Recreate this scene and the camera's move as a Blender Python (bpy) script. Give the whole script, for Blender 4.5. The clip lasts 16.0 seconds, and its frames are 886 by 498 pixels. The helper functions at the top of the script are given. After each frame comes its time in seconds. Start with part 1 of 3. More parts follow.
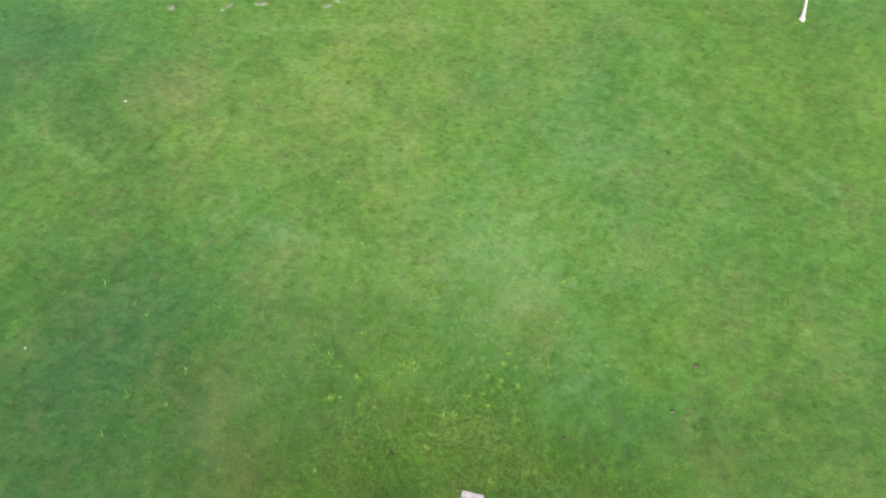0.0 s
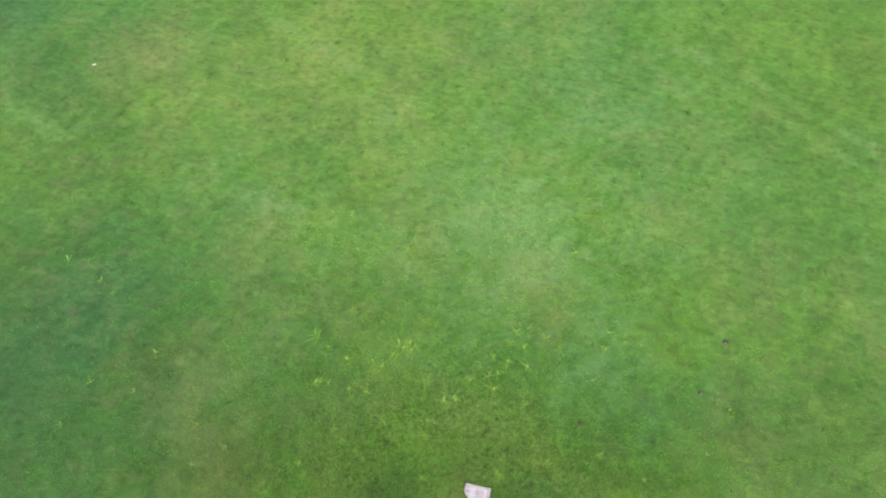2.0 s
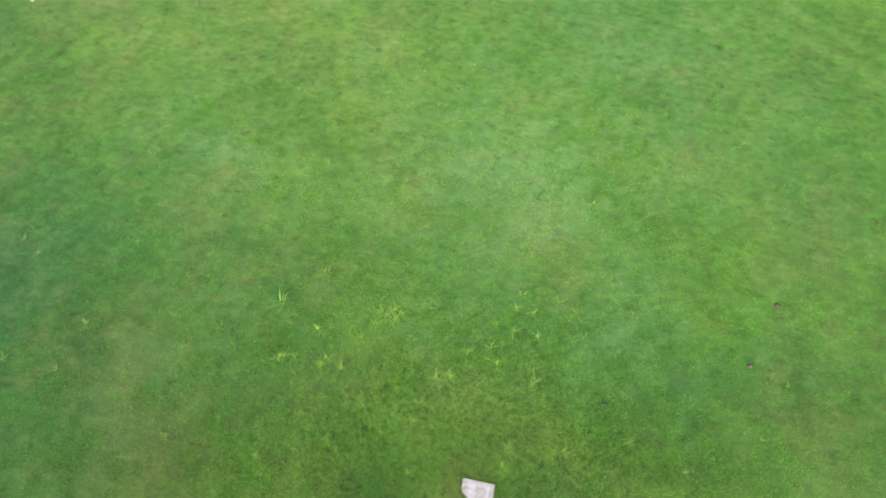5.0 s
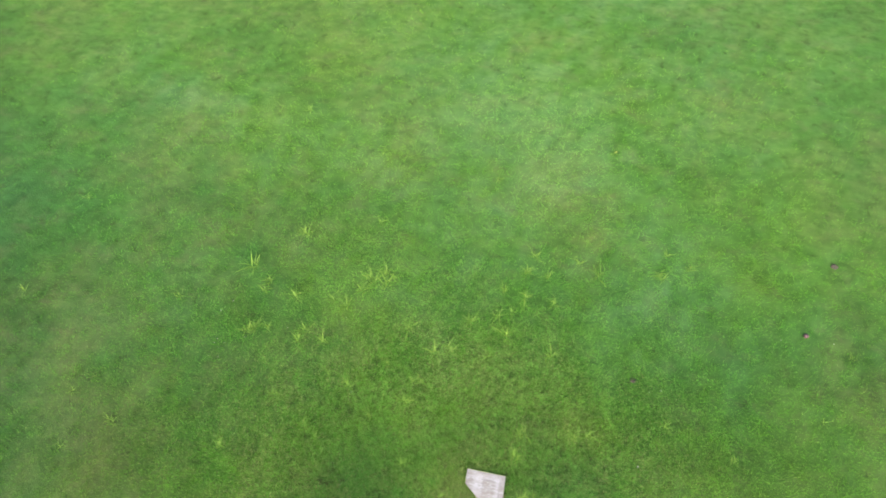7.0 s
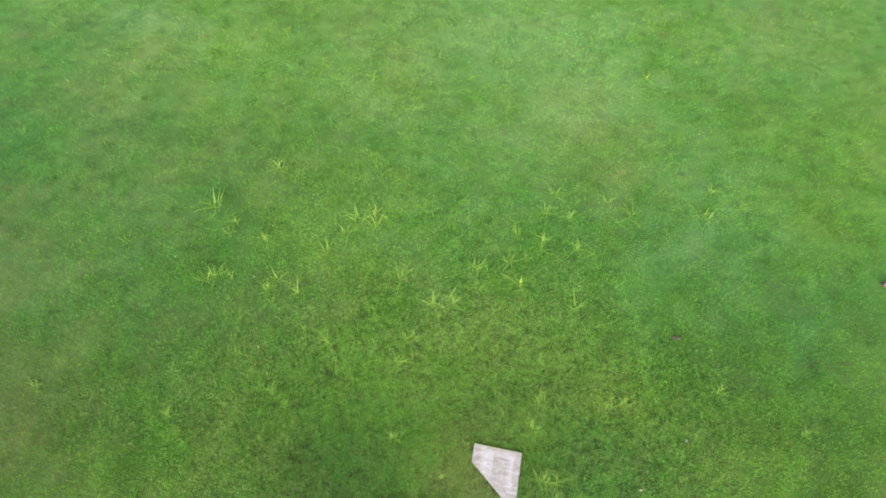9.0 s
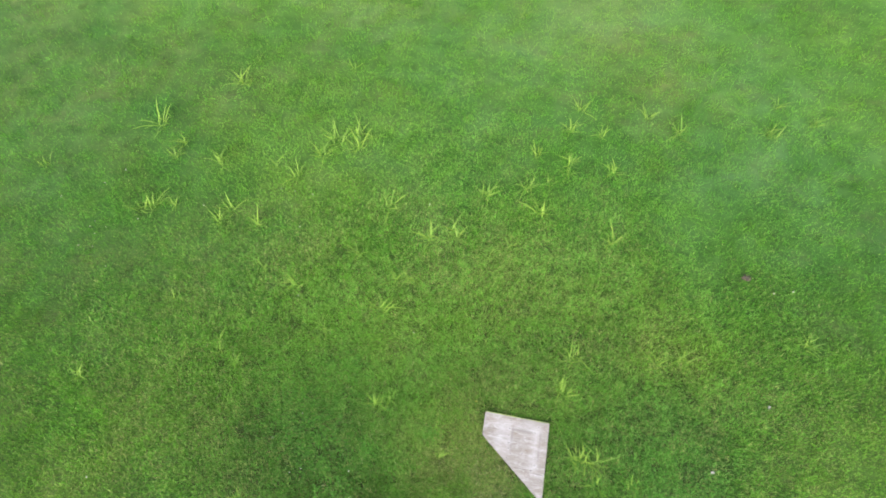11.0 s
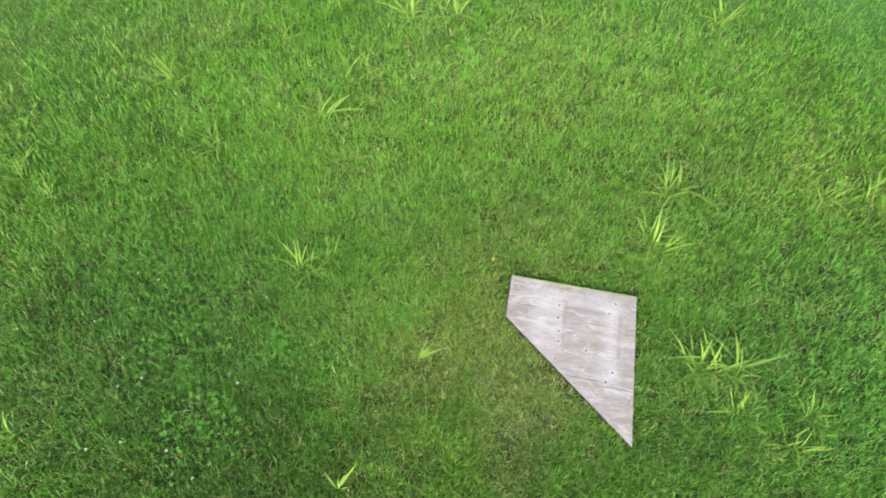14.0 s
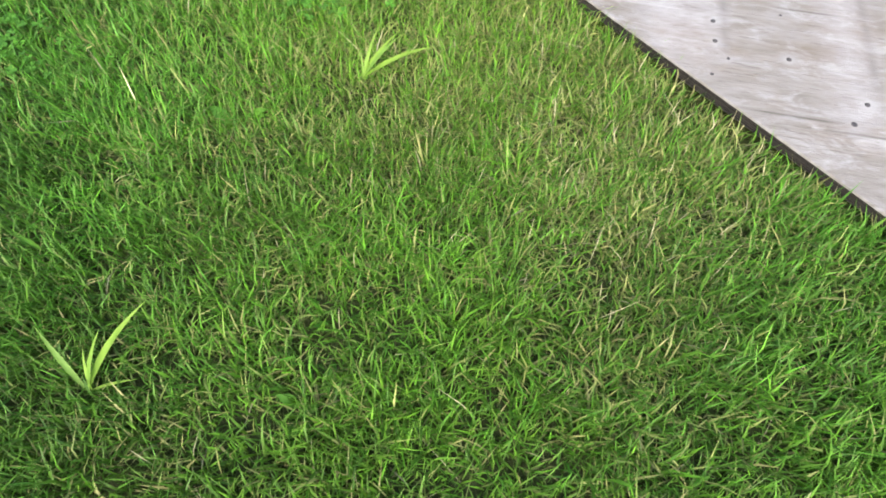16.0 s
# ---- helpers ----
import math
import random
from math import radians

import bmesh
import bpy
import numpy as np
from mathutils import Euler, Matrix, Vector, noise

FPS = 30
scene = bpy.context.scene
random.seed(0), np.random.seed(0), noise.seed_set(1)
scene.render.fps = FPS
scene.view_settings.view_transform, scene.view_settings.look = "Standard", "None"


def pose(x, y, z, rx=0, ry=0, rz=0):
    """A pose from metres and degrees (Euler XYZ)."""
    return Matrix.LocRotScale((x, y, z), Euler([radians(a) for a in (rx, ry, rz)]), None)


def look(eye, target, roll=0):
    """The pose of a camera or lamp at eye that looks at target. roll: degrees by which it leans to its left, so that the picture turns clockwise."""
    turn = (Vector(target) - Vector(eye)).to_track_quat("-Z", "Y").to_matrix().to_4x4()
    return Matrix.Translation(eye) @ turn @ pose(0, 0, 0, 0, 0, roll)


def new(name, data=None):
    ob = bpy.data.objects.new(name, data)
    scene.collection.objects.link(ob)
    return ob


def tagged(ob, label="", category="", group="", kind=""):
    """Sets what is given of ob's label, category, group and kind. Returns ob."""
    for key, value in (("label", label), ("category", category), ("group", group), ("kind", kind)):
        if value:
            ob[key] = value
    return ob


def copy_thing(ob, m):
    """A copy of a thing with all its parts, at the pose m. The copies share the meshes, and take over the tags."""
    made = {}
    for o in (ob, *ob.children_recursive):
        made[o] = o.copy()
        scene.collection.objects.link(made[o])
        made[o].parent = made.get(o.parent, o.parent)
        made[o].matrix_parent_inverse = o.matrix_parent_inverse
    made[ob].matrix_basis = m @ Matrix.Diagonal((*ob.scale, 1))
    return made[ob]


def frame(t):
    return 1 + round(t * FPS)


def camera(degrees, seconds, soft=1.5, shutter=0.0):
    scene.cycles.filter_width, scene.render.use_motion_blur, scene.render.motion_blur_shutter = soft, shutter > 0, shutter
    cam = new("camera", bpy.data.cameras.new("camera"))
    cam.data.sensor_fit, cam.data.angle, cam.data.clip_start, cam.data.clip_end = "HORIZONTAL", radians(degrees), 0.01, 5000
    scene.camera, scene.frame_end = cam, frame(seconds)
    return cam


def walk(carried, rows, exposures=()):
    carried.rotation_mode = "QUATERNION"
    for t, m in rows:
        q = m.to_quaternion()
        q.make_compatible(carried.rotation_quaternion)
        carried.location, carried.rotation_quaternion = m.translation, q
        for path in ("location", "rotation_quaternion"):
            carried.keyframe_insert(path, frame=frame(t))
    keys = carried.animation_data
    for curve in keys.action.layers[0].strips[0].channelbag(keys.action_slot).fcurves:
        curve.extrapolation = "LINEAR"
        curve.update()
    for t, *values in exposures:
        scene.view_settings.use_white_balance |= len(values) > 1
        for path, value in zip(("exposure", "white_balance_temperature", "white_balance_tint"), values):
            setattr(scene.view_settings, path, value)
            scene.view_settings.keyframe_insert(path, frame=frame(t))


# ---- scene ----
cam = camera(75, 16.0, soft=1.85)
PATH = [
    (0, (-0.3292, -0.7347, 12.4619), (-0.4159, -0.3111, 11.5602), 1.05),
    (0.5, (-0.3304, -0.7615, 12.0965), (-0.4141, -0.3355, 11.1957), 1.27),
    (1, (-0.3217, -0.7839, 11.7287), (-0.4070, -0.3585, 10.8278), 0.94),
    (1.5, (-0.3128, -0.7793, 11.3689), (-0.3993, -0.3551, 10.4675), 0.64),
    (2, (-0.2732, -0.7728, 10.9871), (-0.3614, -0.3484, 10.0859), 0.32),
    (2.5, (-0.2179, -0.7445, 10.6230), (-0.3060, -0.3170, 9.7233), 0.31),
    (3, (-0.1865, -0.7533, 10.2518), (-0.2756, -0.3235, 9.3533), 0.14),
    (3.5, (-0.1424, -0.7613, 9.8806), (-0.2327, -0.3297, 8.9830), -0.02),
    (4, (-0.1070, -0.7785, 9.4994), (-0.1979, -0.3425, 8.6040), -0.02),
    (6.5, (-0.1453, -0.7730, 7.6659), (-0.2371, -0.3384, 6.7700), -0.50),
    (7, (-0.1108, -0.7701, 7.2626), (-0.2030, -0.3325, 6.3682), -0.52),
    (7.5, (-0.0724, -0.7662, 6.8736), (-0.1644, -0.3276, 5.9797), -0.48),
    (8, (-0.0557, -0.7814, 6.5065), (-0.1469, -0.3441, 5.6119), -0.46),
    (8.5, (-0.0793, -0.8156, 6.1294), (-0.1704, -0.3796, 5.2341), -0.56),
    (9, (-0.0924, -0.8382, 5.7436), (-0.1869, -0.4007, 4.8494), -0.95),
    (9.2, (-0.0924, -0.8398, 5.5927), (-0.1872, -0.4033, 4.6979), -1.05),
    (11.3, (-0.0799, -0.9478, 3.9531), (-0.1805, -0.4880, 3.0708), -1.15),
    (11.5, (-0.0831, -0.9352, 3.8032), (-0.1827, -0.4759, 2.9206), -1.03),
    (12, (-0.0719, -0.9011, 3.4385), (-0.1710, -0.4392, 2.5571), -0.89),
    (12.5, (-0.0704, -0.8966, 3.0738), (-0.1696, -0.4308, 2.1945), -0.80),
    (13, (-0.0888, -0.9330, 2.7055), (-0.1882, -0.4677, 1.8260), -0.83),
    (13.5, (-0.0751, -0.9536, 2.3289), (-0.1779, -0.4903, 1.4486), -1.25),
    (14, (-0.0577, -0.9583, 1.9437), (-0.1553, -0.4916, 1.0646), -0.54),
    (14.5, (-0.0497, -0.9488, 1.5596), (-0.1421, -0.4856, 0.6782), 0.05),
    (15, (-0.0449, -0.9351, 1.1860), (-0.1336, -0.4748, 0.3027), 0.48),
    (15.5, (-0.0449, -0.9161, 0.8658), (-0.1281, -0.4614, -0.0209), 1.08),
    (16, (-0.0568, -0.9032, 0.5947), (-0.1371, -0.4448, -0.2904), 1.55),
]
# the clip's own white balance drifts from slightly cool to neutral on the way down
walk(cam, [(t, look(eye, target, roll)) for t, eye, target, roll in PATH],
     exposures=((0, 1.25, 6400, 20), (4, 1.26, 6420, 13), (9, 1.27, 6500, 10), (16, 1.27, 6500, 10)))

# ---- sky, veiled sun, exposure ----
SUN_ELEVATION, SUN_AZIMUTH = radians(38), radians(178)
world = bpy.data.worlds.new("world")
scene.world = world
world.use_nodes = True
wn = world.node_tree
sky = wn.nodes.new("ShaderNodeTexSky")
sky.sky_type = "NISHITA"
sky.sun_disc = False
sky.sun_elevation = SUN_ELEVATION
sky.sun_rotation = SUN_AZIMUTH
sky.air_density, sky.dust_density = 1.0, 4.0
wn.nodes["Background"].inputs[1].default_value = 0.15
wn.links.new(sky.outputs[0], wn.nodes["Background"].inputs[0])
sun = new("sun", bpy.data.lights.new("sun", "SUN"))
sun.data.energy, sun.data.angle, sun.data.color = 1.9, radians(45), (1.0, 0.95, 0.86)
sun_way = Vector((math.sin(SUN_AZIMUTH) * math.cos(SUN_ELEVATION), math.cos(SUN_AZIMUTH) * math.cos(SUN_ELEVATION), math.sin(SUN_ELEVATION)))
sun.matrix_world = look(sun_way * 60, (0, 0, 0))

rng = np.random.default_rng(7)


# ---- materials ----
def material(name):
    m = bpy.data.materials.new(name)
    m.use_nodes = True
    t = m.node_tree
    return m, t, t.nodes["Principled BSDF"]


def node(t, kind, **inputs):
    n = t.nodes.new(kind)
    for key, value in inputs.items():
        n.inputs[key.replace("_", " ")].default_value = value
    return n


def ramp(t, source, stops):
    n = t.nodes.new("ShaderNodeValToRGB")
    while len(n.color_ramp.elements) < len(stops):
        n.color_ramp.elements.new(0.5)
    for e, (at, c) in zip(n.color_ramp.elements, stops):
        e.position, e.color = at, (*c, 1) if len(c) == 3 else c
    t.links.new(source, n.inputs[0])
    return n.outputs[0]


def mixed(t, kind, factor, a, b):
    n = t.nodes.new("ShaderNodeMix")
    n.data_type, n.blend_type = "RGBA", kind
    for value, i in ((factor, 0), (a, 6), (b, 7)):
        if isinstance(value, (int, float)):
            n.inputs[i].default_value = value
        elif isinstance(value, tuple):
            n.inputs[i].default_value = (*value, 1)
        else:
            t.links.new(value, n.inputs[i])
    return n.outputs[2]


def bumped(t, b, height, strength, distance):
    n = t.nodes.new("ShaderNodeBump")
    n.inputs["Strength"].default_value, n.inputs["Distance"].default_value = strength, distance
    t.links.new(height, n.inputs["Height"])
    t.links.new(n.outputs[0], b.inputs["Normal"])


def simple(name, color, rough=0.6, metal=0.0, grain=60.0, spread=0.25, bump=0.2):
    """A plain surface with grain at two scales."""
    m, t, b = material(name)
    co = t.nodes.new("ShaderNodeTexCoord")
    n1 = node(t, "ShaderNodeTexNoise", Scale=grain, Detail=4.0)
    n2 = node(t, "ShaderNodeTexNoise", Scale=grain / 9, Detail=3.0)
    for n in (n1, n2):
        t.links.new(co.outputs["Object"], n.inputs["Vector"])
    low, high = tuple(c * (1 - spread) for c in color), tuple(min(1, c * (1 + spread)) for c in color)
    c1 = ramp(t, n1.outputs[0], [(0.3, low), (0.7, high)])
    c2 = ramp(t, n2.outputs[0], [(0.3, (0.8, 0.8, 0.8)), (0.7, (1.1, 1.1, 1.1))])
    t.links.new(mixed(t, "MULTIPLY", 1.0, c1, c2), b.inputs["Base Color"])
    b.inputs["Roughness"].default_value, b.inputs["Metallic"].default_value = rough, metal
    if bump:
        bumped(t, b, n1.outputs[0], bump, 0.004)
    return m


def leafy(name, through_light=0.35, rough=0.5, attribute=None, color=None, spread=0.2, upturned=0.0, gloss=0.15):
    """Thin green leaf: reflects, and lets a part of the light through."""
    m, t, b = material(name)
    if attribute:
        a = t.nodes.new("ShaderNodeAttribute")
        a.attribute_name = attribute
        tint = a.outputs["Color"]
    else:
        info = t.nodes.new("ShaderNodeObjectInfo")
        lo, hi = tuple(c * (1 - spread) for c in color), tuple(c * (1 + spread) for c in color)
        tint = ramp(t, info.outputs["Random"], [(0, lo), (1, (hi[0] * 1.15, hi[1], hi[2] * 0.8))])
        co = t.nodes.new("ShaderNodeTexCoord")
        w = node(t, "ShaderNodeTexNoise", Scale=70.0, Detail=3.0)
        t.links.new(co.outputs["Object"], w.inputs["Vector"])
        tint = mixed(t, "MULTIPLY", 0.6, tint, ramp(t, w.outputs[0], [(0.3, (0.7, 0.75, 0.6)), (0.7, (1.15, 1.1, 1.1))]))
    t.links.new(tint, b.inputs["Base Color"])
    b.inputs["Roughness"].default_value = rough
    b.inputs["Specular IOR Level"].default_value = gloss
    tr = t.nodes.new("ShaderNodeBsdfTranslucent")
    t.links.new(tint, tr.inputs["Color"])
    if upturned:  # bends shading normals towards straight up, so blades take the light more evenly
        g = t.nodes.new("ShaderNodeNewGeometry")
        v = t.nodes.new("ShaderNodeMix")
        v.data_type = "VECTOR"
        v.inputs[0].default_value, v.inputs[5].default_value = upturned, (0, 0, 1)
        t.links.new(g.outputs["Normal"], v.inputs[4])
        unit = t.nodes.new("ShaderNodeVectorMath")
        unit.operation = "NORMALIZE"
        t.links.new(v.outputs[1], unit.inputs[0])
        t.links.new(unit.outputs[0], b.inputs["Normal"])
    mx = t.nodes.new("ShaderNodeMixShader")
    mx.inputs[0].default_value = through_light
    t.links.new(b.outputs[0], mx.inputs[1])
    t.links.new(tr.outputs[0], mx.inputs[2])
    t.links.new(mx.outputs[0], t.nodes["Material Output"].inputs["Surface"])
    return m


def turf_material():
    """Mown lawn seen from above: its tint comes with the mesh, the tufts and thatch from noise."""
    m, t, b = material("turf")
    a = t.nodes.new("ShaderNodeAttribute")
    a.attribute_name = "tint"
    co = t.nodes.new("ShaderNodeTexCoord")
    fine = node(t, "ShaderNodeTexNoise", Scale=55.0, Detail=5.0, Roughness=0.7)
    tuft = node(t, "ShaderNodeTexNoise", Scale=9.0, Detail=5.0, Roughness=0.65)
    wide = node(t, "ShaderNodeTexNoise", Scale=2.2, Detail=4.0, Roughness=0.6)
    for n in (fine, tuft, wide):
        t.links.new(co.outputs["Object"], n.inputs["Vector"])
    c = mixed(t, "MULTIPLY", 1.0, a.outputs["Color"], ramp(t, fine.outputs[0], [(0.25, (0.95, 0.95, 0.95)), (0.75, (1.05, 1.05, 1.04))]))
    c = mixed(t, "MULTIPLY", 1.0, c, ramp(t, tuft.outputs[0], [(0.3, (0.86, 0.89, 0.86)), (0.7, (1.13, 1.08, 1.1))]))
    c = mixed(t, "MULTIPLY", 1.0, c, ramp(t, wide.outputs[0], [(0.3, (0.88, 0.93, 0.9)), (0.7, (1.14, 1.06, 1.1))]))
    # mottled tufts, and thin places where brownish thatch shows through, drawn out by the mower
    mp = t.nodes.new("ShaderNodeMapping")
    mp.inputs["Rotation"].default_value = (0, 0, 0.22)
    mp.inputs["Scale"].default_value = (1.0, 1.9, 1.0)
    t.links.new(co.outputs["Object"], mp.inputs["Vector"])
    mottle = node(t, "ShaderNodeTexNoise", Scale=4.2, Detail=7.0, Roughness=0.68, Distortion=0.4)
    thin = node(t, "ShaderNodeTexNoise", Scale=1.7, Detail=7.0, Roughness=0.72, Distortion=0.3)
    for n in (mottle, thin):
        t.links.new(mp.outputs[0], n.inputs["Vector"])
    c = mixed(t, "MULTIPLY", 1.0, c, ramp(t, mottle.outputs[0], [(0.32, (0.72, 0.77, 0.75)), (0.68, (1.22, 1.17, 1.20))]))
    c = mixed(t, "MIX", ramp(t, thin.outputs[0], [(0.53, (0, 0, 0)), (0.70, (0.34, 0.34, 0.34))]), c, (0.12, 0.115, 0.055))
    # small darker specks strewn by noise
    dark_speck = node(t, "ShaderNodeTexNoise", Scale=5.5, Detail=4.0, Roughness=0.6, Distortion=0.5)
    t.links.new(co.outputs["Object"], dark_speck.inputs["Vector"])
    c = mixed(t, "MULTIPLY", 1.0, c, ramp(t, dark_speck.outputs[0], [(0.58, (1, 1, 1)), (0.72, (0.62, 0.62, 0.58))]))
    t.links.new(c, b.inputs["Base Color"])
    b.inputs["Roughness"].default_value = 0.8
    b.inputs["Specular IOR Level"].default_value = 0.15
    # the fuzz of upright tips, which shows more along the lawn than straight down
    b.inputs["Sheen Weight"].default_value = 0.06
    b.inputs["Sheen Roughness"].default_value = 0.45
    b.inputs["Sheen Tint"].default_value = (0.55, 1.0, 0.25, 1)
    bumped(t, b, fine.outputs[0], 0.5, 0.02)
    return m


def plywood_material():
    """Silver-weathered plywood with grain along the board, worn whitewash, a faded block's ghost and algae on one edge."""
    m, t, b = material("weathered_plywood")
    co = t.nodes.new("ShaderNodeTexCoord")

    def noise_at(scale, detail, stretch, rough=0.6, distort=0.0):
        mp = t.nodes.new("ShaderNodeMapping")
        mp.inputs["Scale"].default_value = stretch
        t.links.new(co.outputs["Object"], mp.inputs["Vector"])
        n = node(t, "ShaderNodeTexNoise", Scale=scale, Detail=detail, Roughness=rough, Distortion=distort)
        t.links.new(mp.outputs[0], n.inputs["Vector"])
        return n.outputs[0]

    grain = noise_at(14, 6, (1.0, 15.0, 1.0), 0.7, 0.6)
    streak = noise_at(7, 5, (1.0, 5.0, 1.0), 0.65, 1.2)
    blotch = noise_at(7, 4, (1.0, 1.6, 1.0))
    fleck = noise_at(60, 3, (0.35, 3.0, 1.0), 0.7)
    c = ramp(t, grain, [(0.25, (0.175, 0.160, 0.148)), (0.48, (0.222, 0.206, 0.190)), (0.72, (0.262, 0.250, 0.236))])
    c = mixed(t, "MIX", ramp(t, streak, [(0.42, (0, 0, 0)), (0.70, (0.6, 0.6, 0.6))]), c, (0.325, 0.318, 0.316))
    c = mixed(t, "MIX", ramp(t, blotch, [(0.50, (0, 0, 0)), (0.70, (0.7, 0.7, 0.7))]), c, (0.19, 0.155, 0.122))
    c = mixed(t, "MULTIPLY", 0.7, c, ramp(t, fleck, [(0.26, (0.55, 0.52, 0.5)), (0.42, (1, 1, 1))]))
    # flaking whitewash, and brown weathering between
    flake = noise_at(15, 7, (1.0, 2.3, 1.0), 0.72, 0.8)
    stain = noise_at(9, 6, (1.0, 3.2, 1.0), 0.7, 0.5)
    crack = noise_at(26, 5, (0.5, 7.0, 1.0), 0.65, 1.0)
    c = mixed(t, "MIX", ramp(t, flake, [(0.50, (0, 0, 0)), (0.66, (0.75, 0.75, 0.75))]), c, (0.385, 0.380, 0.388))
    c = mixed(t, "MIX", ramp(t, stain, [(0.54, (0, 0, 0)), (0.70, (0.4, 0.4, 0.4))]), c, (0.165, 0.140, 0.118))
    c = mixed(t, "MULTIPLY", 0.8, c, ramp(t, crack, [(0.30, (0.5, 0.47, 0.45)), (0.40, (1, 1, 1))]))
    sep = t.nodes.new("ShaderNodeSeparateXYZ")
    t.links.new(co.outputs["Object"], sep.inputs[0])

    def band(axis, lo, hi, soft):
        out = None
        for edge, up in ((lo, 1), (hi, 0)):
            n = t.nodes.new("ShaderNodeMapRange")
            n.inputs["From Min"].default_value, n.inputs["From Max"].default_value = edge - soft, edge + soft
            n.inputs["To Min"].default_value, n.inputs["To Max"].default_value = (0, 1) if up else (1, 0)
            t.links.new(sep.outputs[axis], n.inputs[0])
            if out is None:
                out = n.outputs[0]
            else:
                mul = t.nodes.new("ShaderNodeMath")
                mul.operation = "MULTIPLY"
                t.links.new(out, mul.inputs[0])
                t.links.new(n.outputs[0], mul.inputs[1])
                out = mul.outputs[0]
        return out

    def both(a, d, gain):
        mul = t.nodes.new("ShaderNodeMath")
        mul.operation = "MULTIPLY"
        t.links.new(a, mul.inputs[0])
        t.links.new(d, mul.inputs[1])
        g = t.nodes.new("ShaderNodeMath")
        g.operation = "MULTIPLY"
        g.inputs[1].default_value = gain
        t.links.new(mul.outputs[0], g.inputs[0])
        return g.outputs[0]

    worn = ramp(t, noise_at(16, 6, (1.0, 3.5, 1.0), 0.7), [(0.28, (0.1, 0.1, 0.1)), (0.60, (1, 1, 1))])
    # whitewash left beside the two screw rows and along the front
    for ax0, ax1, ay0, ay1, gain in ((0.10, 0.20, -0.27, -0.05, 0.6), (0.345, 0.395, -0.36, -0.05, 0.62), (0.08, 0.40, -0.085, -0.045, 0.5)):
        c = mixed(t, "MIX", both(both(band(0, ax0, ax1, 0.025), band(1, ay0, ay1, 0.025), 1.0), worn, gain), c, (0.41, 0.402, 0.418))
    # grey ghost of a block that was screwed on
    for ax0, ax1, ay0, ay1 in ((0.200, 0.212, -0.235, -0.075), (0.205, 0.345, -0.098, -0.080), (0.395, 0.404, -0.27, -0.08)):
        c = mixed(t, "MIX", both(both(band(0, ax0, ax1, 0.006), band(1, ay0, ay1, 0.006), 1.0), worn, 0.5), c, (0.11, 0.103, 0.10))
    # splits along the grain
    for ax0, ax1, ay in ((0.285, 0.36, -0.137), (0.33, 0.46, -0.352), (0.24, 0.34, -0.338), (0.02, 0.10, -0.11)):
        c = mixed(t, "MIX", both(both(band(0, ax0, ax1, 0.015), band(1, ay - 0.0016, ay + 0.0016, 0.0012), 1.0), grain, 1.2), c, (0.07, 0.06, 0.052))
    c = mixed(t, "MIX", both(band(1, -0.006, 0.01, 0.003), worn, 1.2), c, (0.19, 0.27, 0.05))
    # bleached rings round the larger screws
    for hx, hy in ((0.182, -0.089), (0.183, -0.136), (0.191, -0.184), (0.193, -0.223), (0.380, -0.045), (0.383, -0.299), (0.362, -0.336), (0.290, -0.238)):
        dist = t.nodes.new("ShaderNodeVectorMath")
        dist.operation = "DISTANCE"
        dist.inputs[1].default_value = (hx + 0.002, hy + 0.001, TOP)
        t.links.new(co.outputs["Object"], dist.inputs[0])
        ring = t.nodes.new("ShaderNodeMapRange")
        ring.inputs["From Min"].default_value, ring.inputs["From Max"].default_value = 0.006, 0.017
        ring.inputs["To Min"].default_value, ring.inputs["To Max"].default_value = 1.0, 0.0
        t.links.new(dist.outputs["Value"], ring.inputs[0])
        c = mixed(t, "MIX", both(ring.outputs[0], worn, 0.55), c, (0.38, 0.38, 0.39))
    t.links.new(c, b.inputs["Base Color"])
    b.inputs["Roughness"].default_value = 0.78
    b.inputs["Specular IOR Level"].default_value = 0.25
    bumped(t, b, grain, 0.5, 0.003)
    return m


def bark_material():
    m, t, b = material("pale_bark")
    co = t.nodes.new("ShaderNodeTexCoord")
    mp = t.nodes.new("ShaderNodeMapping")
    mp.inputs["Scale"].default_value = (3, 3, 14)
    t.links.new(co.outputs["Object"], mp.inputs["Vector"])
    n1 = node(t, "ShaderNodeTexNoise", Scale=2.0, Detail=4.0)
    n2 = node(t, "ShaderNodeTexNoise", Scale=3.0, Detail=5.0)
    t.links.new(mp.outputs[0], n1.inputs["Vector"])
    t.links.new(co.outputs["Object"], n2.inputs["Vector"])
    c = ramp(t, n1.outputs[0], [(0.3, (0.22, 0.2, 0.18)), (0.42, (0.36, 0.35, 0.335)), (0.8, (0.46, 0.45, 0.435))])
    c = mixed(t, "MULTIPLY", 0.6, c, ramp(t, n2.outputs[0], [(0.3, (0.75, 0.74, 0.7)), (0.6, (1, 1, 1))]))
    t.links.new(c, b.inputs["Base Color"])
    b.inputs["Roughness"].default_value = 0.7
    bumped(t, b, n1.outputs[0], 0.5, 0.01)
    return m


